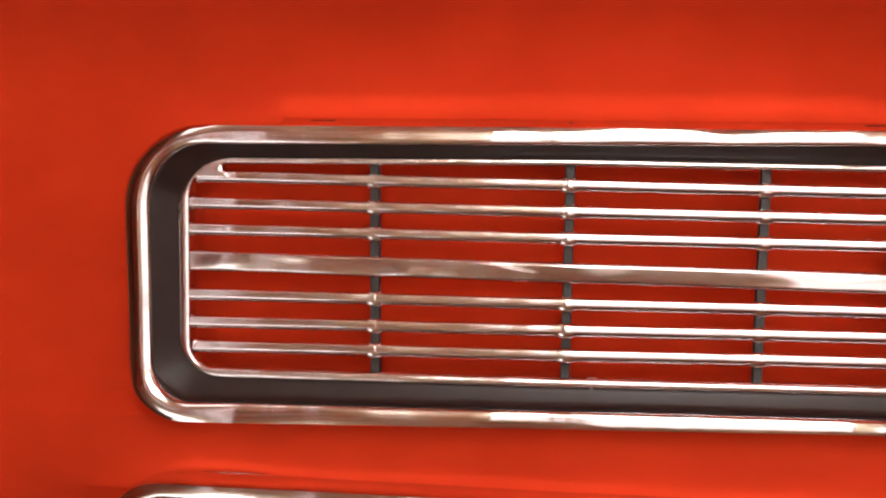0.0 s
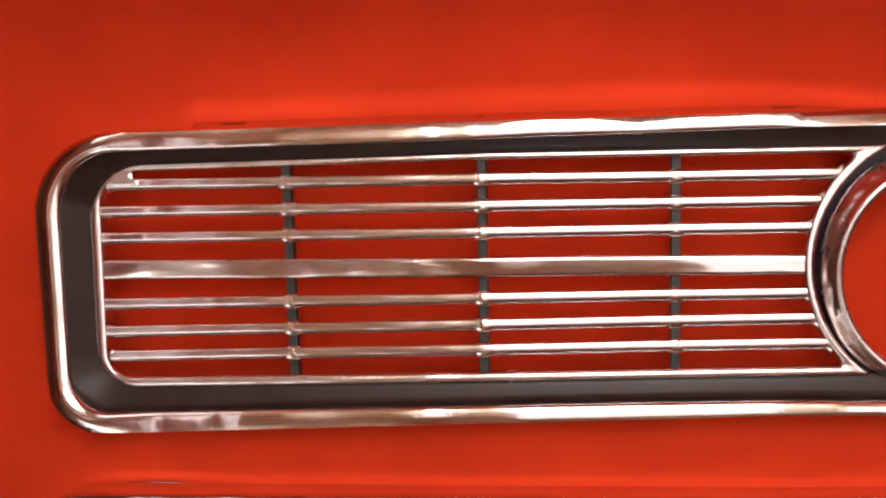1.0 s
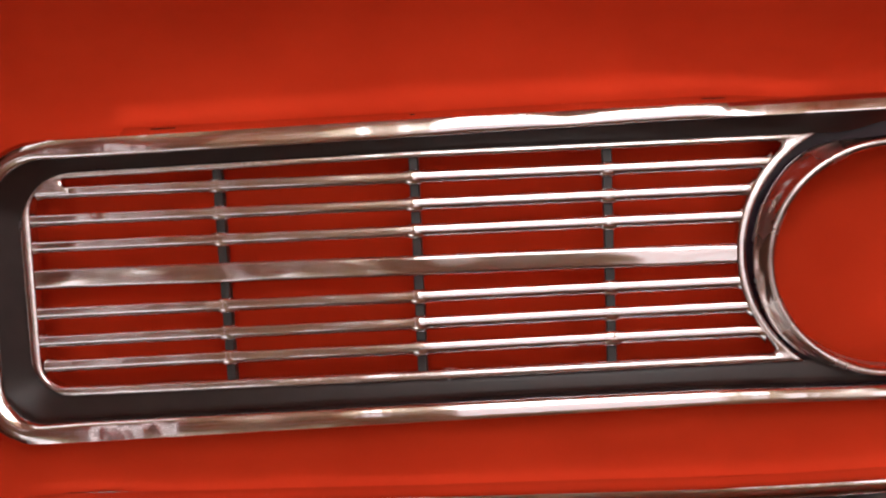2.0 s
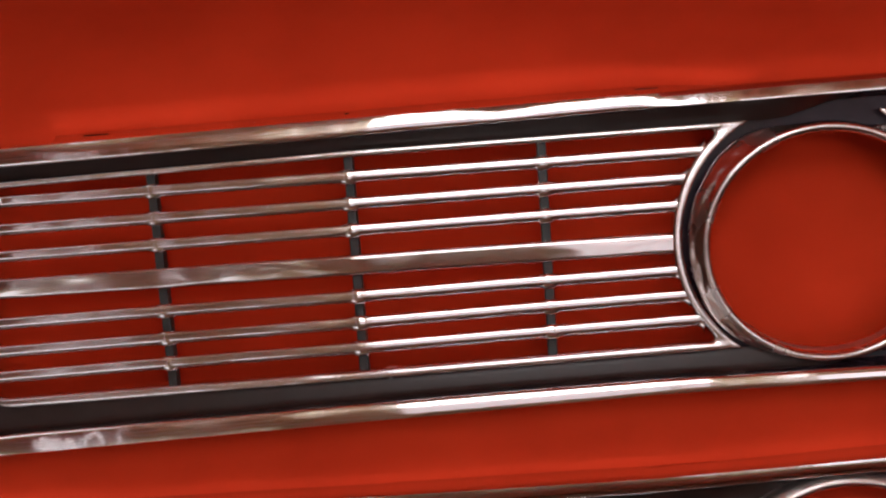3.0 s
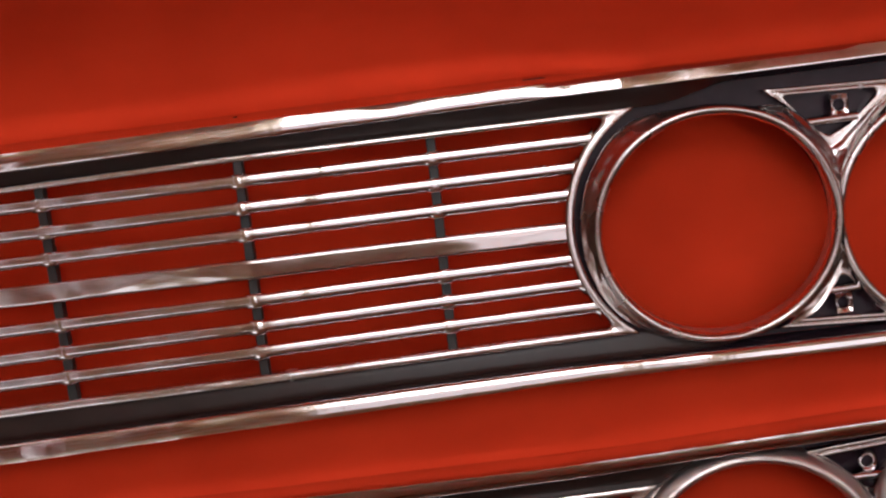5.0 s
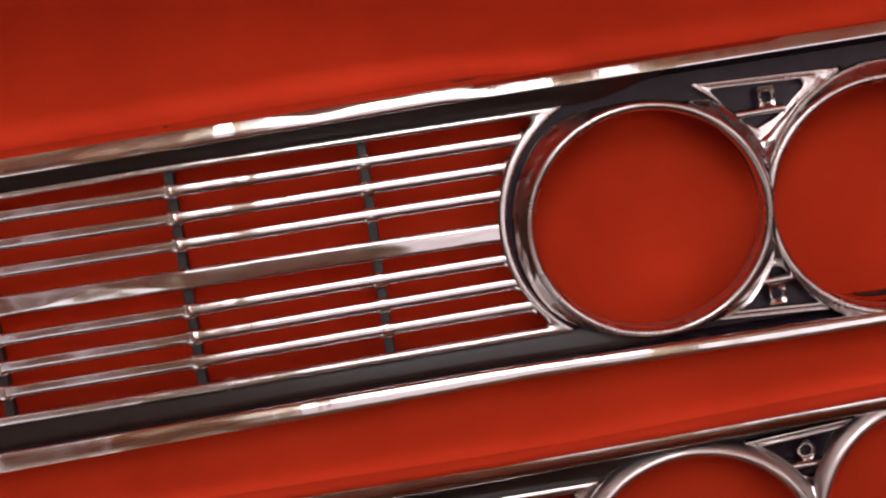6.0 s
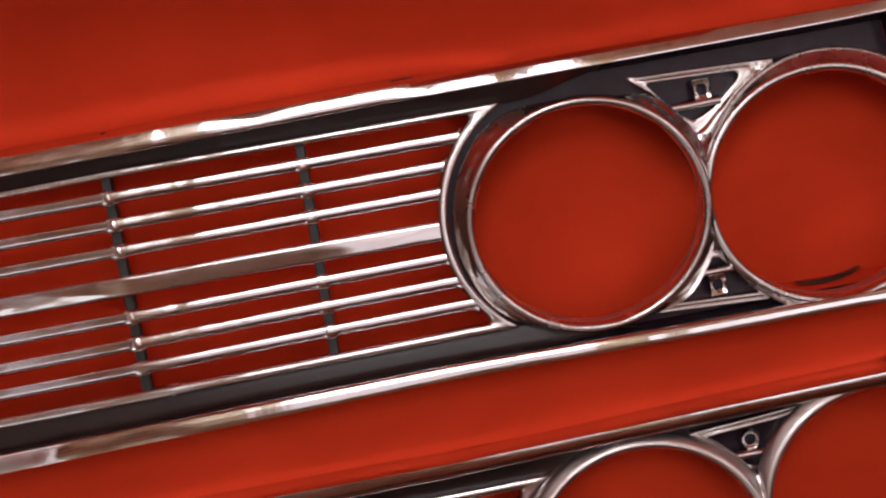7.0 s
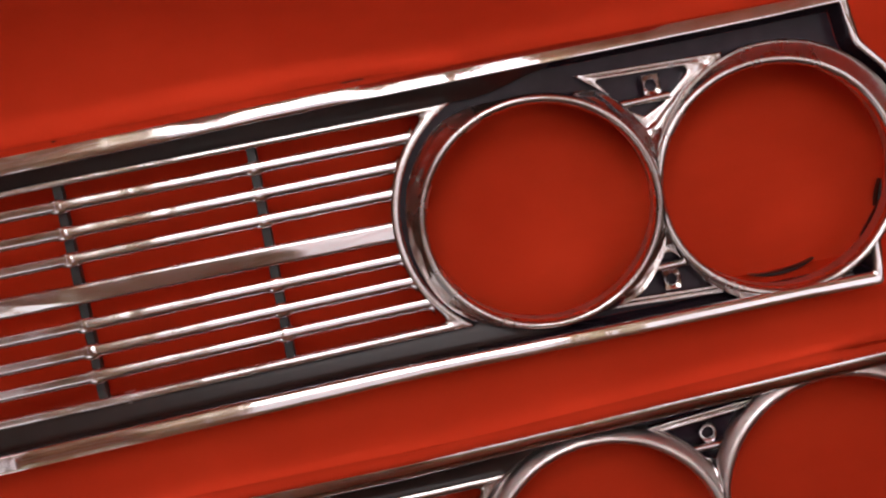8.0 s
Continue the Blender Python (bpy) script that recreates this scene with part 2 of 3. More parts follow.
def added_strip():
    """An added, unseen narrow lamp that streaks the bars, hung on two rods, its top at the origin."""
    lamp = new("added_strip")
    part("housing", box(bmesh.new(), -0.065, 0.065, -0.62, 0.62, -0.02, 0.0, 0.004), WHITE, lamp, "white enamelled housing")
    part("diffuser", box(bmesh.new(), -0.009, 0.009, -0.60, 0.60, -0.038, -0.0205, 0.007), GLOW, lamp, "glowing white diffuser")
    for y in (-0.4, 0.4):
        part("rod", box(bmesh.new(), -0.004, 0.004, y - 0.004, y + 0.004, -0.006, 0.2), WHITE, lamp)
    return tagged(lamp, "unseen long strip lamp added for white streaks on the bars", "lamp")


added_strip().matrix_basis = pose(-0.64, -0.10, LAMP_Z)

# ---------------------------------------------------------------- the grille
# Corners of the moulding: outer x, y, radius and inner x, y, radius, from the left top round by the left side.
MOULDING = [
    (-0.0400, 0.0692, 0, -0.0400, 0.0570, 0),
    (-0.2900, 0.0665, 0.052, -0.2710, 0.0540, 0.038),
    (-0.2800, -0.1270, 0.036, -0.2640, -0.1125, 0.026),
    (-0.0700, -0.1215, 0, -0.0700, -0.1095, 0),
    (0.0700, -0.1180, 0, 0.0700, -0.1065, 0),
    (0.1800, -0.1150, 0, 0.1800, -0.1050, 0),
    (0.2700, -0.1150, 0, 0.2700, -0.1058, 0),
    (0.4945, -0.1155, 0.003, 0.4890, -0.1060, 0.002),
    (0.4980, -0.0880, 0.006, 0.4930, -0.0870, 0.006),
    (0.5180, -0.0640, 0.02, 0.5130, -0.0620, 0.02),
    (0.5290, -0.0200, 0.04, 0.5240, -0.0200, 0.04),
    (0.5240, 0.0170, 0.02, 0.5190, 0.0150, 0.02),
    (0.5060, 0.0380, 0.02, 0.5000, 0.0370, 0.02),
    (0.5025, 0.0708, 0.003, 0.4970, 0.0620, 0.002),
    (0.2800, 0.0716, 0, 0.2800, 0.0607, 0),
    (0.1700, 0.0702, 0, 0.1700, 0.0600, 0),
]
ARC = (0.2868, -0.0245)  # centre of the insert's round end
RING_1 = (0.2911, -0.0294)
RING_2 = (0.4412, -0.0360)
LIP = 0.0702
OVAL_1 = (1.017, 0.964)  # the bezels are a little wider than high
OVAL_2 = (1.040, 0.994)
POSTS = [(-0.1250, -0.1215), (0.0010, 0.0010), (0.1225, 0.1205)]
BARS = [(0.0340, 0.0328, 0.0071), (0.0167, 0.0165, 0.0071), (-0.0003, 0.0002, 0.0071), (-0.0217, -0.0232, 0.0130),
        (-0.0427, -0.0402, 0.0073), (-0.0604, -0.0558, 0.0073), (-0.0763, -0.0713, 0.0073)]
BAR_Z = 0.030
NICKS = {0.034: 0.0505, 0.0167: 0.066, -0.0427: 0.030}  # small nicks: a bar and the place along it
KINK = (0.0, -0.0016, 0.0018, -0.0014, 0.0)  # the bars zigzag a little from post to post


def grille(funnel, depth, cut, boss, lift, lip, finish):
    """One grille. lip: further stations of the bezels' lip, as (outwards, up)."""
    thing = new("car_grille")
    outer = rounded([(c[0], c[1], c[2]) for c in MOULDING])
    inner = rounded([(c[3], c[4], c[5]) for c in MOULDING])
    dense = [(n, k / count) for n in range(len(outer)) for count in [max(1, round((outer[(n + 1) % len(outer)] - outer[n]).length / 0.012))] for k in range(count)]
    outer, inner = [[loop[n].lerp(loop[(n + 1) % len(loop)], f) for n, f in dense] for loop in (outer, inner)]

    # bright moulding round the edge
    bm = bmesh.new()
    profile = [(0.32, 0.010), (0.0, 0.010), (-0.14, 0.010), (-0.145, 0.0106), (-0.115, 0.0109), (0.0, 0.0140), (0.0, 0.024), (0.0, 0.036), (0.012, 0.0392), (0.05, 0.0418), (0.09, 0.0433), (0.25, 0.04378), (0.42, 0.04402), (0.58, 0.0442), (0.68, 0.0442), (0.80, 0.04405), (0.92, 0.0438), (0.98, 0.0432), (1.0, 0.0424), (1.0, 0.0370)]
    def rim_point(o, i, s, z):
        # a small foot runs along the straight long side only; the short side is more rounded
        foot = ease((-0.085 - o.y) / 0.03) * ease((o.x + 0.25) / 0.03) * ease((0.47 - o.x) / 0.02)
        round_end = ease((-0.215 - o.x) / 0.045)
        fall = 0.0024 * round_end * max(0.0, 1 - s / 0.62) ** 1.3 if s >= 0 else 0.0
        fall += 0.0014 * round_end * max(0.0, (s - 0.60) / 0.40) ** 1.2
        # the long sides are tilted in stretches to place their white and tan reflections
        near = ease((0.024 - o.x) / 0.012) * ease((o.x + 0.19) / 0.03)
        if o.y > 0.05:
            middle = ease((o.x - 0.078) / 0.012) * ease((0.122 - o.x) / 0.012)
            fall += 0.0011 * max(near, middle, 1.3 * ease((o.x - 0.182) / 0.014) * ease((0.49 - o.x) / 0.03)) * (1 - max(s, 0.0))
        elif o.y < -0.1:
            far = 0.6 * ease((o.x - 0.192) / 0.014) * ease((0.49 - o.x) / 0.03)
            fall += (0.0006 * max(near, far) - lift - 0.0003 * (1 - near) * (1 - far)) * (1 - max(s, 0.0))
        short = ease((o.x - 0.44) / 0.05)
        # towards the lamps the crest of the long top side lies close to its inner edge
        if s > 0 and o.y > 0.05:
            s += 0.9 * s * (1 - s) * ease((o.x - 0.175) / 0.03)
        return Vector((*o.lerp(i, s * foot if s < 0 else s), max(z - fall, 0.010 + 0.012 * short)))
    grid(bm, [[rim_point(o, i, s, z) for o, i in zip(outer, inner)] for s, z in profile])
    part("edge_moulding", bm, CHROME, thing, "polished chrome edge moulding", 50)

    # steep bright skirt that stands outside the top edge, with slots
    bm = bmesh.new()
    xs = [-0.189, -0.1725, -0.1560, -0.1030, -0.0990, -0.0015, 0.0015, 0.1850, 0.2000, 0.2300, 0.2620]
    ys = [0.0, 0.15, 0.3, 0.45, 0.60, 0.72, 0.84, 0.92, 1.0]
    slots = [(1, 6), (5, 6), (7, 6)]

    def skirt_point(x, v):
        top = 0.0672 + 0.0022 * min(1.0, (x + 0.19) / 0.36)
        taper = between(1.0, 0.35, ease((x - 0.20) / 0.062))
        return Vector((x - 0.003 * v * ease((-0.17 - x) / 0.02), top + 0.0078 * v ** 2.3 * taper, 0.0330 - 0.0350 * v))
    for i in range(len(xs) - 1):
        for j in range(len(ys) - 1):
            if (i, j) not in slots:
                corners = ((xs[i], ys[j]), (xs[i + 1], ys[j]), (xs[i + 1], ys[j + 1]), (xs[i], ys[j + 1]))
                bm.faces.new([bm.verts.new(skirt_point(x, v)) for x, v in corners])
    bmesh.ops.remove_doubles(bm, verts=bm.verts, dist=1e-6)
    bmesh.ops.solidify(bm, geom=bm.faces[:], thickness=0.0008)
    skirt = part("skirt", bm, CHROME_SKIRT, thing, "bright slotted metal flange that mirrors the red cloth", 50)
    for i, j in slots:
        y = skirt_point(xs[i], (ys[j] + ys[j + 1]) / 2)
        # a black block behind the opening stands in for its shade
        part("slot_shade", box(bmesh.new(), xs[i] - 0.001, xs[i + 1] + 0.001, y.y - 0.0030, y.y + 0.0006, y.z - 0.0060, y.z - 0.0024, 0.0003), BLACK, skirt, "black block put in for the shade behind an opening")

    # insert outline
    c1 = Vector(ARC)
    arc_r = 0.0820
    in_r = arc_r + 0.0060
    left_out = rounded([(0.0, 0.0500, 0), (-0.2545, 0.0465, 0.038), (-0.2500, -0.0978, 0.028), (0.0, -0.0953, 0), (0.2400, -0.0915, 0), (0.2480, 0.0495, 0)])[:-2]
    left_in = rounded([(0.0, 0.0450, 0), (-0.2458, 0.0418, 0.022), (-0.2425, -0.0910, 0.016), (0.0, -0.0886, 0), (0.2280, -0.0858, 0), (0.2380, 0.0450, 0)])[:-2]

    def on_arc(r, y):
        return Vector((c1.x - math.sqrt(r * r - (y - c1.y) ** 2), y))

    def corner(y, r, back, far, n=13):
        """Runs out along a straight side at height y and bends into the arc of radius r."""
        tip = on_arc(r, y)
        a, b = tip - Vector((back, 0)), on_arc(r, y + far)
        return [a.lerp(tip, k / (n - 1)).lerp(tip.lerp(b, k / (n - 1)), k / (n - 1)) for k in range(n)]
    low_in, top_in = corner(-0.0858, in_r, 0.0075, 0.0085), corner(0.0450, in_r, 0.0085, -0.0085)[::-1]
    low_out, top_out = corner(-0.0915, arc_r, 0.0030, 0.0025), corner(0.0495, arc_r, 0.0030, -0.0025)[::-1]
    arc_out = [on_arc(arc_r, y) for y in np.linspace(low_out[-1].y, top_out[0].y, 35)[1:-1]]
    arc_in = [on_arc(in_r, y) for y in np.linspace(low_in[-1].y, top_in[0].y, 35)[1:-1]]
    ins_out, ins_in = left_out + low_out + arc_out + top_out, left_in + low_in + arc_in + top_in
    a_top, a_low = [math.atan2(p.y - c1.y, p.x - c1.x) % (2 * math.pi) for p in (top_out[-1], low_out[0])]

    # black tray: walls down to the insert, and the plate round the lamps
    bm = bmesh.new()
    # walls beside the insert follow its outline
    def on_inner(q):
        best, spot = 9.0, None
        for a, b in zip(inner, inner[1:] + inner[:1]):
            d = b - a
            s = max(0.0, min(1.0, (q - a).dot(d) / max(d.dot(d), 1e-12)))
            w = a + d * s
            if (w - q).length < best:
                best, spot = (w - q).length, w
        return spot
    top_run = [Vector((0.2640 - 0.264 * s, 0.0495 + 0.0005 * s)) for s in np.linspace(0, 1, 14)[:-1]]
    low_run = [Vector((0.258 * s, -0.0953 + 0.004 * s)) for s in np.linspace(0, 1, 14)[1:]]
    # at both ends the wall runs out against the rim, past the round end
    top_run = [Vector((x, between(0.0600, 0.0495, s))) for x, s in ((0.315, 0.05), (0.300, 0.3), (0.285, 0.65), (0.274, 0.9))] + top_run
    low_run = low_run + [Vector((x, between(-0.1065, -0.0913, s))) for x, s in ((0.266, 0.92), (0.276, 0.68), (0.290, 0.32), (0.305, 0.05))]
    seat = top_run + left_out[:-1] + low_run
    rim = [on_inner(q) for q in seat]
    rows = []
    for s, z in ((0.0, 0.0395), (0.05, 0.0350), (0.10, 0.0328), (0.18, 0.0318), (0.35, 0.0309), (0.55, 0.0300), (0.75, 0.0291), (0.92, 0.0284), (1.06, 0.0281)):
        # the short side and the top side slope evenly
        row = []
        for r, q in zip(rim, seat):
            even = max(ease(q.y / 0.03), ease((-0.215 - q.x) / 0.03))
            row.append(Vector((*r.lerp(q, s), between(z, 0.0395 - 0.0112 * s / 1.06, even))))
        rows.append(row)
    hidden = [Vector((*(r + (r - q).normalized() * 0.0055), 0.0392)) for r, q in zip(rim, seat)]
    grid(bm, [hidden] + rows, closed_u=False)
    part("tray_wall", bm, BLACK, thing, "satin black painted recess")

    bm = bmesh.new()
    right = [p for p in inner if p.x > 0.236]
    start = max(range(len(inner)), key=lambda n: (inner[n].x > 0.236) and (inner[n - 1].x <= 0.236))
    run = [inner[(start + n) % len(inner)] for n in range(len(right))]
    low_edge, top_edge = on_inner(Vector((0.2400, -0.0895))), on_inner(Vector((0.2480, 0.0495)))
    run = [low_edge] + run + [top_edge]
    sunk = [Vector((0.445 + (p.x - 0.445) * 0.985, -0.025 + (p.y + 0.025) * 0.965)) for p in run]
    grid(bm, [[Vector((*p, 0.0395)) for p in run], [Vector((*p, 0.0225)) for p in sunk]], closed_u=False)
    part("tray_end_wall", bm, GLOSS_BLACK, thing)

    bm = bmesh.new()
    def loop(points):
        verts = [bm.verts.new(p) for p in points]
        for a, b in zip(verts, verts[1:] + verts[:1]):
            bm.edges.new((a, b))
    arc_plate = [Vector((c1.x + 0.086 * math.cos(a), c1.y + 0.086 * math.sin(a), 0.0220)) for a in np.linspace(a_top, a_low, 24)]
    loop([Vector((*p, 0.0220)) for p in sunk] + arc_plate)
    loop(circle(*RING_1, LIP + 0.003, 0.0220, 72))
    loop(circle(RING_2[0] + 0.004, RING_2[1], LIP + 0.0065, 0.0220, 72))
    bmesh.ops.triangle_fill(bm, edges=bm.edges[:], use_beauty=True)
    part("tray_plate", bm, GLOSS_BLACK, thing, "glossy black plate round the lamps")

    # chrome insert frame
    insert_rows = []
    bm = bmesh.new()
    for s, z in ((0.0, 0.020), (0.0, 0.0300), (0.04, 0.0311), (0.14, 0.0318), (0.30, 0.0322), (0.5, 0.0324), (0.70, 0.0322), (0.86, 0.0318), (0.96, 0.0311), (1.0, 0.0300), (1.0, 0.020)):
        insert_rows.append([Vector((*o.lerp(i, s), z)) for o, i in zip(ins_out, ins_in)])
    grid(bm, insert_rows, closed_v=True)
    insert = part("insert_frame", bm, CHROME_SOFT, thing, "chrome frame of the slatted insert", 50)

    # corner web at the left top
    web = rounded([(-0.2432, 0.0325, 0.0005), (-0.2190, 0.0325, 0.0005), (-0.2190, 0.0358, 0.0005), (-0.2268, 0.0400, 0.003), (-0.2185, 0.0450, 0.0005), (-0.2270, 0.0452, 0.001), (-0.2365, 0.0410, 0.003)], 5)
    mid = Vector((-0.2345, 0.0385))
    bm = bmesh.new()
    rows = grid(bm, [[Vector((*mid.lerp(p, f), z)) for p in web] for f, z in ((1.0, 0.025), (1.0, 0.0304), (0.96, 0.0314), (0.86, 0.0319), (0.6, 0.0321), (0.2, 0.0321))])
    bm.faces.new(rows[-1])
    part("corner_web", bm, CHROME_SOFT, insert)

    for y0, y1, width in BARS:
        bm = bmesh.new()
        wide = width > 0.01
        mid = (y0 + y1) / 2
        end = c1.x - math.sqrt(max((in_r - 0.001) ** 2 - (y1 - c1.y) ** 2, 0))
        begin = -0.2455 + (0.004 if y0 > 0.03 or y0 < -0.07 else 0)
        stops = [begin] + [between(p[0], p[1], (0.045 - mid) / 0.135) for p in POSTS] + [end]
        pts = []
        for a, (x0, x1) in enumerate(zip(stops, stops[1:])):
            for k in range(41):
                s = k / 40
                x = between(x0, x1, s)
                if a and not k:
                    continue
                along = (x + 0.183) / 0.40
                lift = between(KINK[a], KINK[a + 1], s) + 0.0004 * noise.noise(Vector((x * 16, mid * 60, 2)))
                lift -= 0.00028 * math.exp(-((x - NICKS.get(round(y0, 4), 9.0)) / 0.0022) ** 2)
                pts.append(Vector((x, between(y0, y1, along), BAR_Z + lift)))
        if wide:
            # its face leans a little and is beaten out of true
            rings = []
            for p in pts:
                lean = 0.118 + (0.075 + 0.09 * ease((-0.09 - p.x) / 0.03)) * noise.noise(Vector((p.x * 21, 0.4, 7))) + 0.035 * math.exp(-((p.x - 0.05) / 0.04) ** 2) - 0.04 * ease((p.x - 0.10) / 0.03) - 0.08 * ease((p.x - 0.13) / 0.03)
                worn = between(1.0, 0.25, ease((p.x + 0.01) / 0.03))
                ring = [p + Vector((0, -0.0065, -0.004))]
                for v in (-1.0, -0.97, -0.90, -0.80, -0.6, -0.4, -0.2, 0.0, 0.2, 0.4, 0.6, 0.78, 0.88, 0.96, 1.0):
                    side = 0.0016 * max(0.0, abs(v) - 0.80) ** 1.3 / 0.2 ** 1.3
                    beaten = 0.0013 * worn * (noise.noise(Vector((p.x * 19, v * 0.45, 3.2))) + 0.3 * noise.noise(Vector((p.x * 52, v * 1.1, 8.2)))) * (1 - v ** 4)
                    # one long crescent dent
                    crest = -0.55 + 1.1 * math.exp(-((p.x + 0.052) / 0.026) ** 2)
                    beaten += 0.0005 * ease((p.x + 0.118) / 0.02) * ease((0.004 - p.x) / 0.02) * math.exp(-((v - crest) / 0.32) ** 2)
                    ring.append(p + Vector((0, 0.0065 * v, 0.0013 - side + 0.0065 * lean * v - 0.0002 * v * v + beaten)))
                rings.append(ring + [p + Vector((0, 0.0065, -0.004))])
            ends = grid(bm, rings)
            bm.faces.new(ends[0])
            bm.faces.new(ends[-1])
        else:
            sweep(bm, pts, soft_bar(width + 0.0004, 0.0014, 0.005))
        part("bar", bm, CHROME_DENTED if wide else CHROME_BAR, insert, "wide dented chrome centre bar" if wide else "", 50)
        for p in stops[1:4] if not wide else ():
            # the bar thickens into a rounded knuckle over each post
            y = between(y0, y1, (p + 0.183) / 0.40)
            top = BAR_Z + KINK[stops.index(p)]
            run = [(p + 0.0060 * u, y, top - 0.0012 + 0.0010 * (1 - u * u), width + 0.0024 * (1 - u * u) ** 0.7) for u in np.linspace(-1, 1, 15)]
            part("rivet_joint", knuckle(run), CHROME, insert)
        if not wide:
            # swellings where the bar runs into the frame at both ends
            flare = lambda u: width - 0.0002 + 0.0024 * u ** 2.2
            run = [(end - 0.0066 + 0.0080 * u, y1, BAR_Z - 0.0015 + 0.0015 * u, flare(u) + 0.007 * u ** 5) for u in np.linspace(0, 1, 9)]
            part("bar_root", knuckle(run), CHROME, insert)
            run = [(begin + 0.0075 - 0.0065 * u, y0, BAR_Z - 0.0016 + 0.0013 * u, flare(u)) for u in np.linspace(0, 1, 9)]
            part("bar_root", knuckle(run), CHROME_SOFT, insert)
    for xt, xb in POSTS:
        bm = bmesh.new()
        sweep(bm, [Vector((between(xt, xb, s), between(0.0475, -0.0905, s), 0.0215)) for s in (0, 0.5, 1)], [(0.0030, -0.004), (0.0030, 0.003), (0.0025, 0.0036), (-0.0025, 0.0036), (-0.0030, 0.003), (-0.0030, -0.004)])
        part("post", bm, POST, insert, "dark grey upright strip behind the bars")

    # headlamp bezels: leaning tubes with a rolled lip and a flared skirt, which meet half way between them
    for ring, oval, foot, reach, lean, low in ((RING_1, OVAL_1, (-0.0005, 0.002, 0.0828), 0.0756, 0.09, 0.0398), (RING_2, OVAL_2, (0.0055, 0.0010, 0.0815), 0.0745, 0.02, 0.0402)):
        c, o = Vector(ring), Vector(RING_2 if ring == RING_1 else RING_1)
        bm = bmesh.new()
        rows = []
        for r, z in ((0.0, depth), (0.0, between(depth, 0.0340, 0.33)), (0.0, between(depth, 0.0340, 0.67)), (-0.0001, 0.0340), (-0.0003, 0.0385), (-0.0004, 0.0415), (0.0, 0.0436), (0.0009, 0.0447), (0.0020, 0.0452), (0.0032, 0.0453), (0.0043, 0.0450)) + lip:
            row = []
            for p in circle(0, 0, LIP + r, z, 144):
                p.z += lean * p.y
                drop = min(1.0, max(0.0, 0.0408 - z) / 0.0208) ** 0.65 * funnel
                row.append(Vector((c.x + p.x * oval[0], c.y + p.y * oval[1] + drop, p.z)))
            rows.append(row)
        edge = rows[-1]
        base = circle(c.x + foot[0], c.y + foot[1], foot[2], low, 144)
        # the flared skirt is cut back where the black plate comes up to the lip
        for n, b in enumerate(base):
            turn = 2 * math.pi * n / 144
            if ring == RING_2:
                cut_back = ease(1.6 * math.cos(turn + radians(50)) - 0.5)
            else:
                cut_back = 1 - max(ease((math.cos(turn - radians(172)) - 0.25) / 0.6), ease((math.cos(turn) - 0.3) / 0.4))
            base[n] = b.lerp(edge[n] + Vector((0, 0, -0.009)), cut * cut_back)
        for f in (0.17, 0.33, 0.5, 0.66, 0.83, 1.0):
            row = [a.lerp(b, f) - Vector((0, 0, 0.0003 * math.sin(math.pi * f))) for a, b in zip(edge, base)]
            if ring == RING_1:
                # shallow ripples added to break the skirt's reflections into streaks
                row = [p + Vector((0, 0, 0.0018 * math.sin(math.pi * f) * noise.noise(Vector((n * 0.36 - 2.2 * f, 3.0 * f, 1.7))))) for n, p in enumerate(row)]
            rows.append(row)
        outward = [(p.xy - c).normalized().to_3d() for p in base]
        if ring == RING_2:
            # a thin raised bead round the foot
            for out, up in ((0.0003, 0.0006), (0.0008, 0.0009), (0.0013, 0.0006), (0.0016, -0.0004)):
                rows.append([p + w * out + Vector((0, 0, up)) for p, w in zip(base, outward)])
            base = [Vector((p.x, p.y, 0.030)) + w * 0.0018 for p, w in zip(base, outward)]
        rows.append([p - Vector((0, 0, 0.008)) for p in base])
        for k, row in enumerate(rows):
            for p in row:
                way = (p.xy - c).normalized()
                toward = way.dot((o - c).normalized())
                if toward > 0:
                    p.xy = c + way * min((p.xy - c).length, reach / toward)
                if k > 9:
                    p.y = max(p.y, -0.1070)
        grid(bm, rows[4:])
        bezel = part("headlamp_bezel", bm, finish, thing, "empty round chrome headlamp bezel", 60)
        bm = bmesh.new()
        grid(bm, [[p + Vector((0, 0, -0.0001)) for p in row] for row in rows[:5]] + [[p + (c - p.xy).normalized().to_3d() * -0.0008 for p in row] for row in rows[4::-1]], closed_v=True)
        part("collar", bm, SATIN, bezel, "dull satin metal collar inside the bezel", 60)
        if ring == RING_2:
            # black crescents added for the dark marks at the bezel's foot
            for t0, t1, r in ((-1.86, -1.17, 0.0652), (-0.45, -0.22, 0.0800)):
                bm = bmesh.new()
                run = [Vector((c.x + r * math.cos(t), c.y + r * math.sin(t), 0.004)) for t in np.linspace(t0, t1, 17)]
                rings = []
                for k, p in enumerate(run):
                    w = 0.0013 * math.sin(math.pi * k / 16) + 0.00015
                    out = (p.xy - c).normalized()
                    rings.append([Vector((*(p.xy + out * u * w), p.z + v)) for u, v in ((-1, 0), (-0.6, 0.0012), (0.6, 0.0012), (1, 0), (1, -0.006), (-1, -0.006))])
                ends = grid(bm, rings)
                bm.faces.new(ends[0])
                bm.faces.new(ends[-1])
                part("dark_crescent", bm, BLACK, bezel, "thin black crescent added for a dark mark inside the bezel")
    # chrome saddle that fills the narrow waist between the bezels
    bm = bmesh.new()
    rings = []
    for y in np.linspace(0.008, -0.065, 33):
        xs = []
        for (cx, cy), oval, side in ((RING_1, OVAL_1, 1), (RING_2, OVAL_2, -1)):
            ry, rx = (LIP + 0.0042) * oval[1], (LIP + 0.0042) * oval[0]
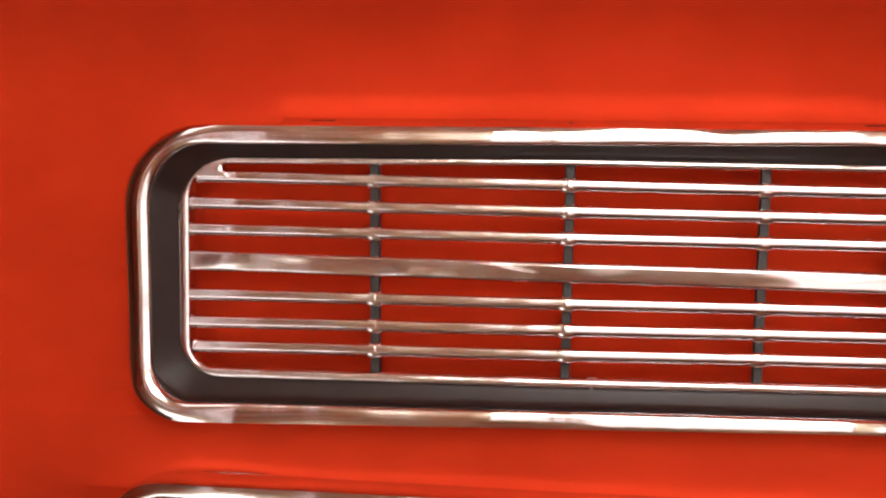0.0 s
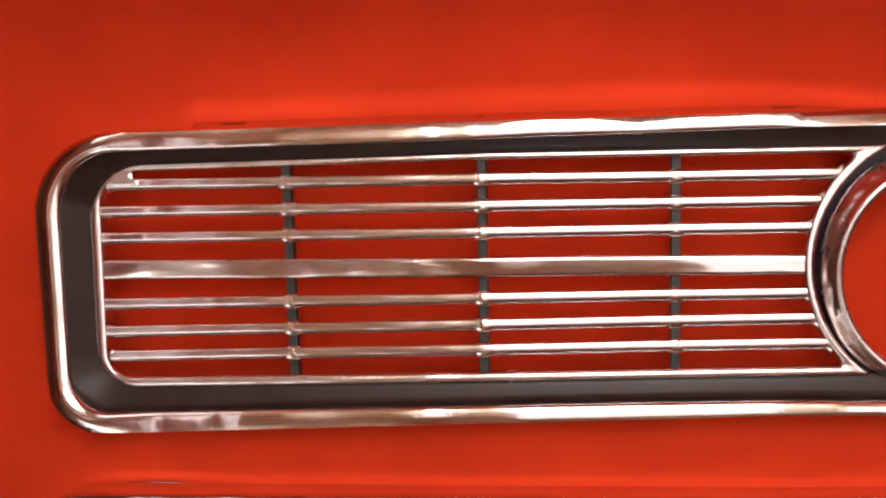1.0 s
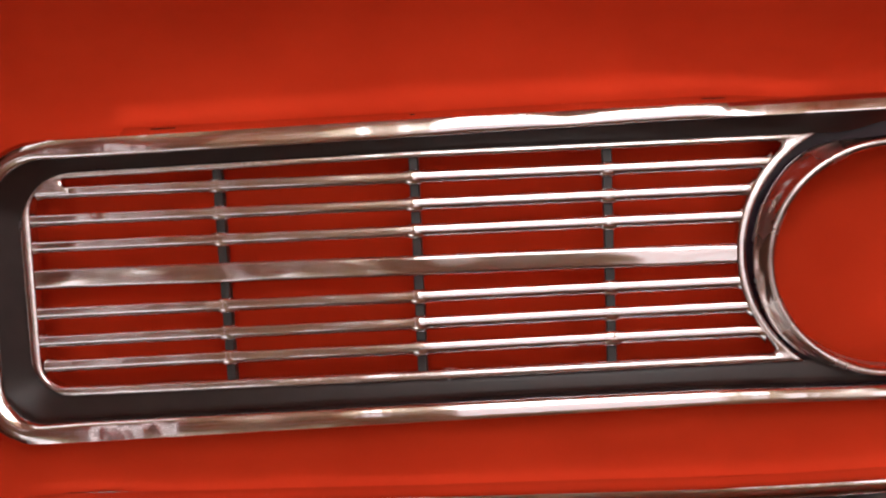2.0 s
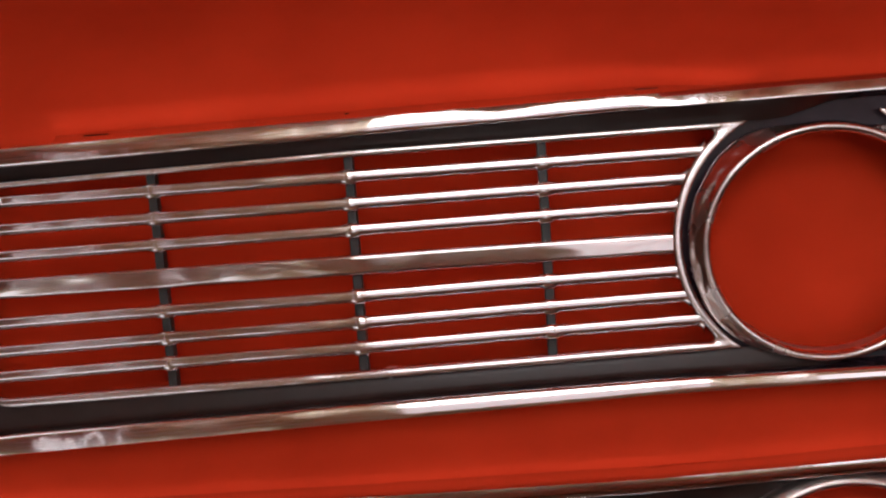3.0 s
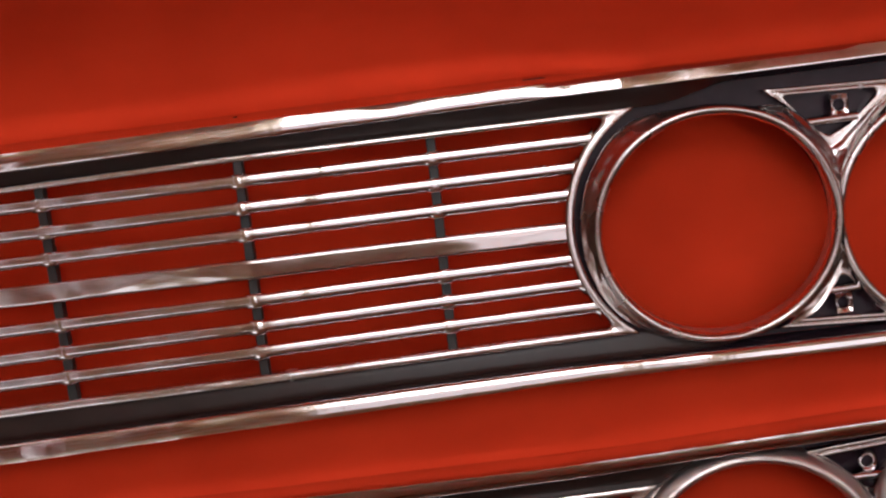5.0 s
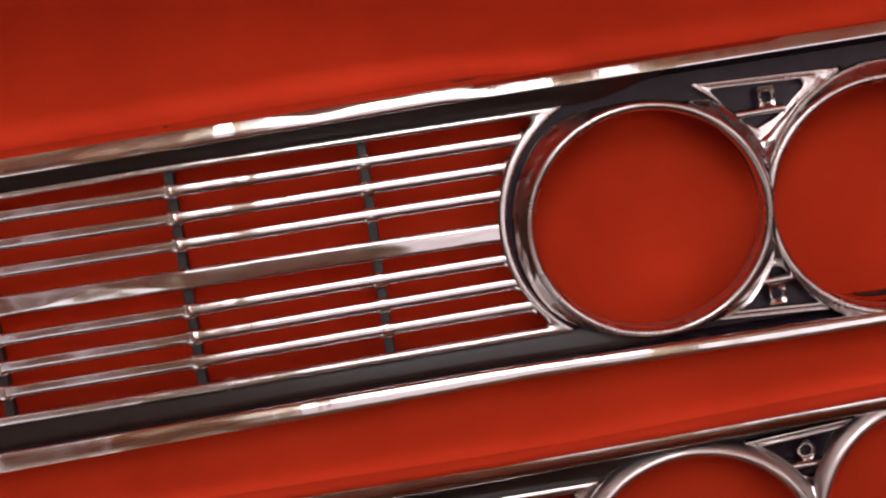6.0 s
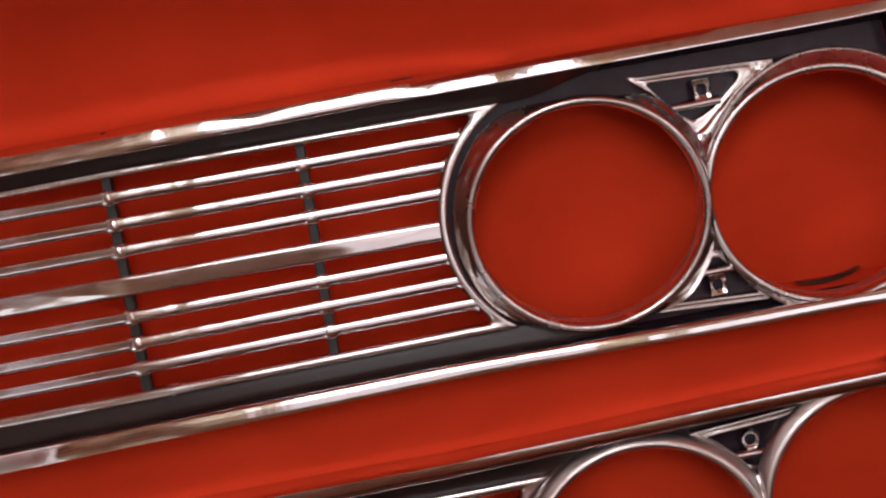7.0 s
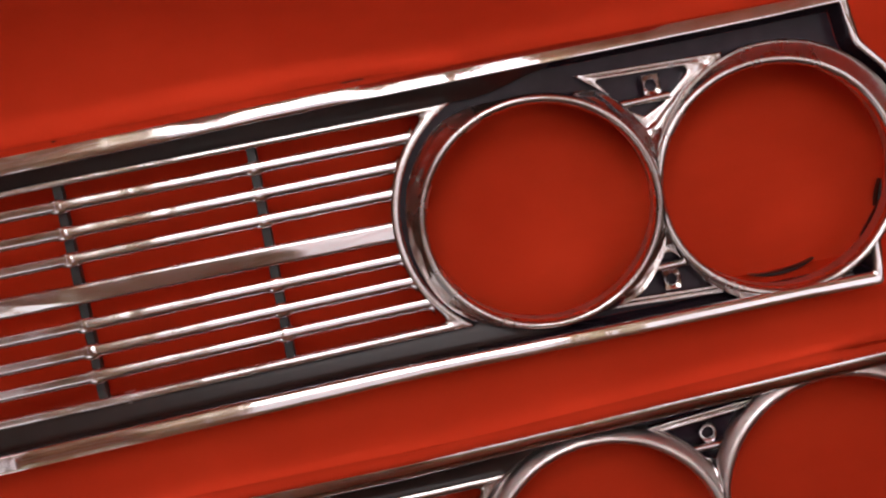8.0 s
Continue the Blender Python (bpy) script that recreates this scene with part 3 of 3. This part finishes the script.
            xs.append(cx + side * rx * math.sqrt(max(0.0, 1 - ((y - cy) / ry) ** 2)))
        a, b = xs
        if a > b - 0.0008:
            a, b = (a + b) / 2 - 0.0004, (a + b) / 2 + 0.0004
        w = b - a
        rings.append([Vector((between(a, b, f), y, 0.0425 - min(0.008, 0.42 * w) * math.sin(math.pi * f) ** 0.8)) for f in np.linspace(0, 1, 9)])
    grid(bm, rings, closed_u=False)
    part("saddle", bm, CHROME_SOFT, thing, "smooth chrome saddle between the bezels", 60)
    webs(thing, boss)
    return thing


def spread(run, count):
    """Evenly spaced points along a run, without its last one."""
    steps = [(b - a).length for a, b in zip(run, run[1:])]
    out = []
    for k in range(count):
        far, n = sum(steps) * k / count, 0
        while n < len(steps) - 1 and far > steps[n]:
            far, n = far - steps[n], n + 1
        out.append(run[n].lerp(run[n + 1], min(1.0, far / max(steps[n], 1e-9))))
    return out


def webs(thing, boss):
    """The pierced webs above and below the place where the two bezels meet."""
    for top in (True, False):
        if top:
            a, b, hole, cross = Vector((0.3290, 0.0500)), Vector((0.4230, 0.0470)), Vector((0.3748, 0.0352)), (0.3530, 0.3850, 0.0265)
            pocket = [(0.3400, 0.0448, 0.0015), (0.4030, 0.0428, 0.003), (0.3800, 0.0225, 0.004), (0.3670, 0.0170, 0.003), (0.3560, 0.0235, 0.004)]
            tip = -0.018
        else:
            a, b, hole, cross = Vector((0.3215, -0.0985)), Vector((0.4065, -0.1030)), Vector((0.3655, -0.0870)), (0.3490, 0.3768, -0.0785)
            pocket = [(0.3310, -0.0935, 0.0015), (0.3520, -0.0760, 0.004), (0.3680, -0.0690, 0.005), (0.3760, -0.0780, 0.004), (0.3920, -0.0965, 0.0015)]
            tip = -0.052
        opening = rounded(pocket, 5)

        def flank(ring, start, stop, far=0.0, n=24):
            (cx, cy), r = ring, LIP + (0.0058 if not top else 0.0120 if ring == RING_1 else 0.0085)
            t0, t1 = math.atan2(start[1] - cy, start[0] - cx) % (2 * math.pi), math.atan2(stop[1] - cy, stop[0] - cx) % (2 * math.pi)
            if t1 - t0 > math.pi:
                t1 -= 2 * math.pi
            if t0 - t1 > math.pi:
                t1 += 2 * math.pi
            return [Vector((cx + (r + far * (k / (n - 1)) ** 2) * math.cos(t), cy + (r + far * (k / (n - 1)) ** 2) * math.sin(t))) for k, t in enumerate(np.linspace(t0, t1, n))]

        side_2 = flank(RING_2, b, (0.3665, tip))
        side_1 = flank(RING_1, (0.3665, tip), a, 0.0049 if top else 0.0)
        if top:
            keep = [p for p in side_2[1:] if p.y > 0.006] + [Vector((0.3668, 0.002))] + [p for p in side_1[:-1] if p.y > 0.006]
        else:
            keep = [p for p in side_2[1:] if p.y < -0.064] + [Vector((0.3666, -0.060))] + [p for p in side_1[:-1] if p.y < -0.064]
        edge = [a, b] + keep
        # one pressed skin: a lip round the pocket, a valley, and a raised outer edge
        tip_at = min(range(len(edge)), key=lambda n: abs(edge[n].y - (0.002 if top else -0.060)))
        ahead = opening if top else opening[::-1]
        n = len(ahead)
        left, right, low = (3, 9, 21) if top else (n - 4, n - 28, n - 16)
        around = lambda first, last: [ahead[k % n] for k in range(first, (last if last > first else last + n) + 1)]
        inside, outside = [], []
        for hole_run, edge_run, count in ((around(left, right), edge[:2], 40), (around(right, low), edge[1:tip_at + 1], 50), (around(low, left), edge[tip_at:] + edge[:1], 50)):
            inside += spread(hole_run, count)
            outside += spread(edge_run, count)
        rings = []
        for f, lip, bare in ((0.0, 0.0, 0.0), (0.0, 0.0064, 1.0), (0.06, 0.0071, 1.0), (0.22, 0.00725, 0.9), (0.40, 0.00715, 0.5), (0.46, 0.0068, 0.3), (0.54, 0.0068, 0.15), (0.60, 0.0072, 0.0), (0.74, 0.0074, 0.0), (0.90, 0.0074, 0.0), (0.97, 0.0071, 0.0), (1.0, 0.0062, 0.0), (1.01, 0.0, 0.0)):
            ring = []
            for w, o in zip(outside, inside):
                p = w.lerp(o, f)
                raised = 0.0 if (p.y > 0.040 if top else p.y < -0.092) else 0.0014 if p.x < 0.368 else 0.0026
                ring.append(Vector((*p, (0.0250 if lip else 0.0215) + lip + bare * raised)))
            rings.append(ring)
        bm = bmesh.new()
        grid(bm, rings)
        base = part("web", bm, CHROME_SOFT, thing, "pierced chrome web between the bezels", 70)
        bm = bmesh.new()
        x0, x1, y = cross
        sweep(bm, [Vector((x0, y, 0.0320)), Vector((x1, y + 0.0006, 0.0320))], half_round(0.0056, 0.0028, 0.005))
        part("cross_bar", bm, CHROME, base)
        bm = bmesh.new()
        w = 0.0058
        square = []
        for k in range(32):
            t = 2 * math.pi * k / 32
            far = w / (abs(math.cos(t)) ** (2 * boss) + abs(math.sin(t)) ** (2 * boss)) ** (0.5 / boss)
            square.append((far * math.cos(t), far * 1.15 * math.sin(t)))
        lay = lambda r, z: [Vector((hole.x + r * math.cos(2 * math.pi * k / 32), hole.y + r * math.sin(2 * math.pi * k / 32), z)) for k in range(32)]
        sq = lambda f, z: [Vector((hole.x + f * x, hole.y + f * y, z)) for x, y in square]
        grid(bm, [sq(1, 0.0285), sq(1, 0.0322), sq(0.88, 0.0332), lay(0.0042, 0.0325), lay(0.0032, 0.0310), lay(0.0030, 0.0240)])
        part("screw_tab", bm, CHROME, base, "chrome tab with a screw hole")


upper = grille(0.0030, 0.0290, 0.85, 4.0, 0.0019, ((0.0052, 0.0441),), CHROME_LIP)
tagged(upper, "chrome slatted car grille with two headlamp bezels on red cloth", "car grille", "pair of grilles")

FLIP = Matrix.Diagonal((1.03, -1.0, 1.0, 1.0))
lower = grille(0.0020, 0.0290, 0.90, 1.0, 0.0022, ((0.0054, 0.0444), (0.0070, 0.0433), (0.0086, 0.0420), (0.0098, 0.0407), (0.0106, 0.0390)), CHROME_DULL)
tagged(lower, "second chrome car grille laid mirrored beside the first on red cloth", "car grille", "pair of grilles")
lower.matrix_basis = pose(-0.004, -0.2905 + 0.006, 0, 0, 0, 1.4)
FLIP = Matrix.Identity(4)
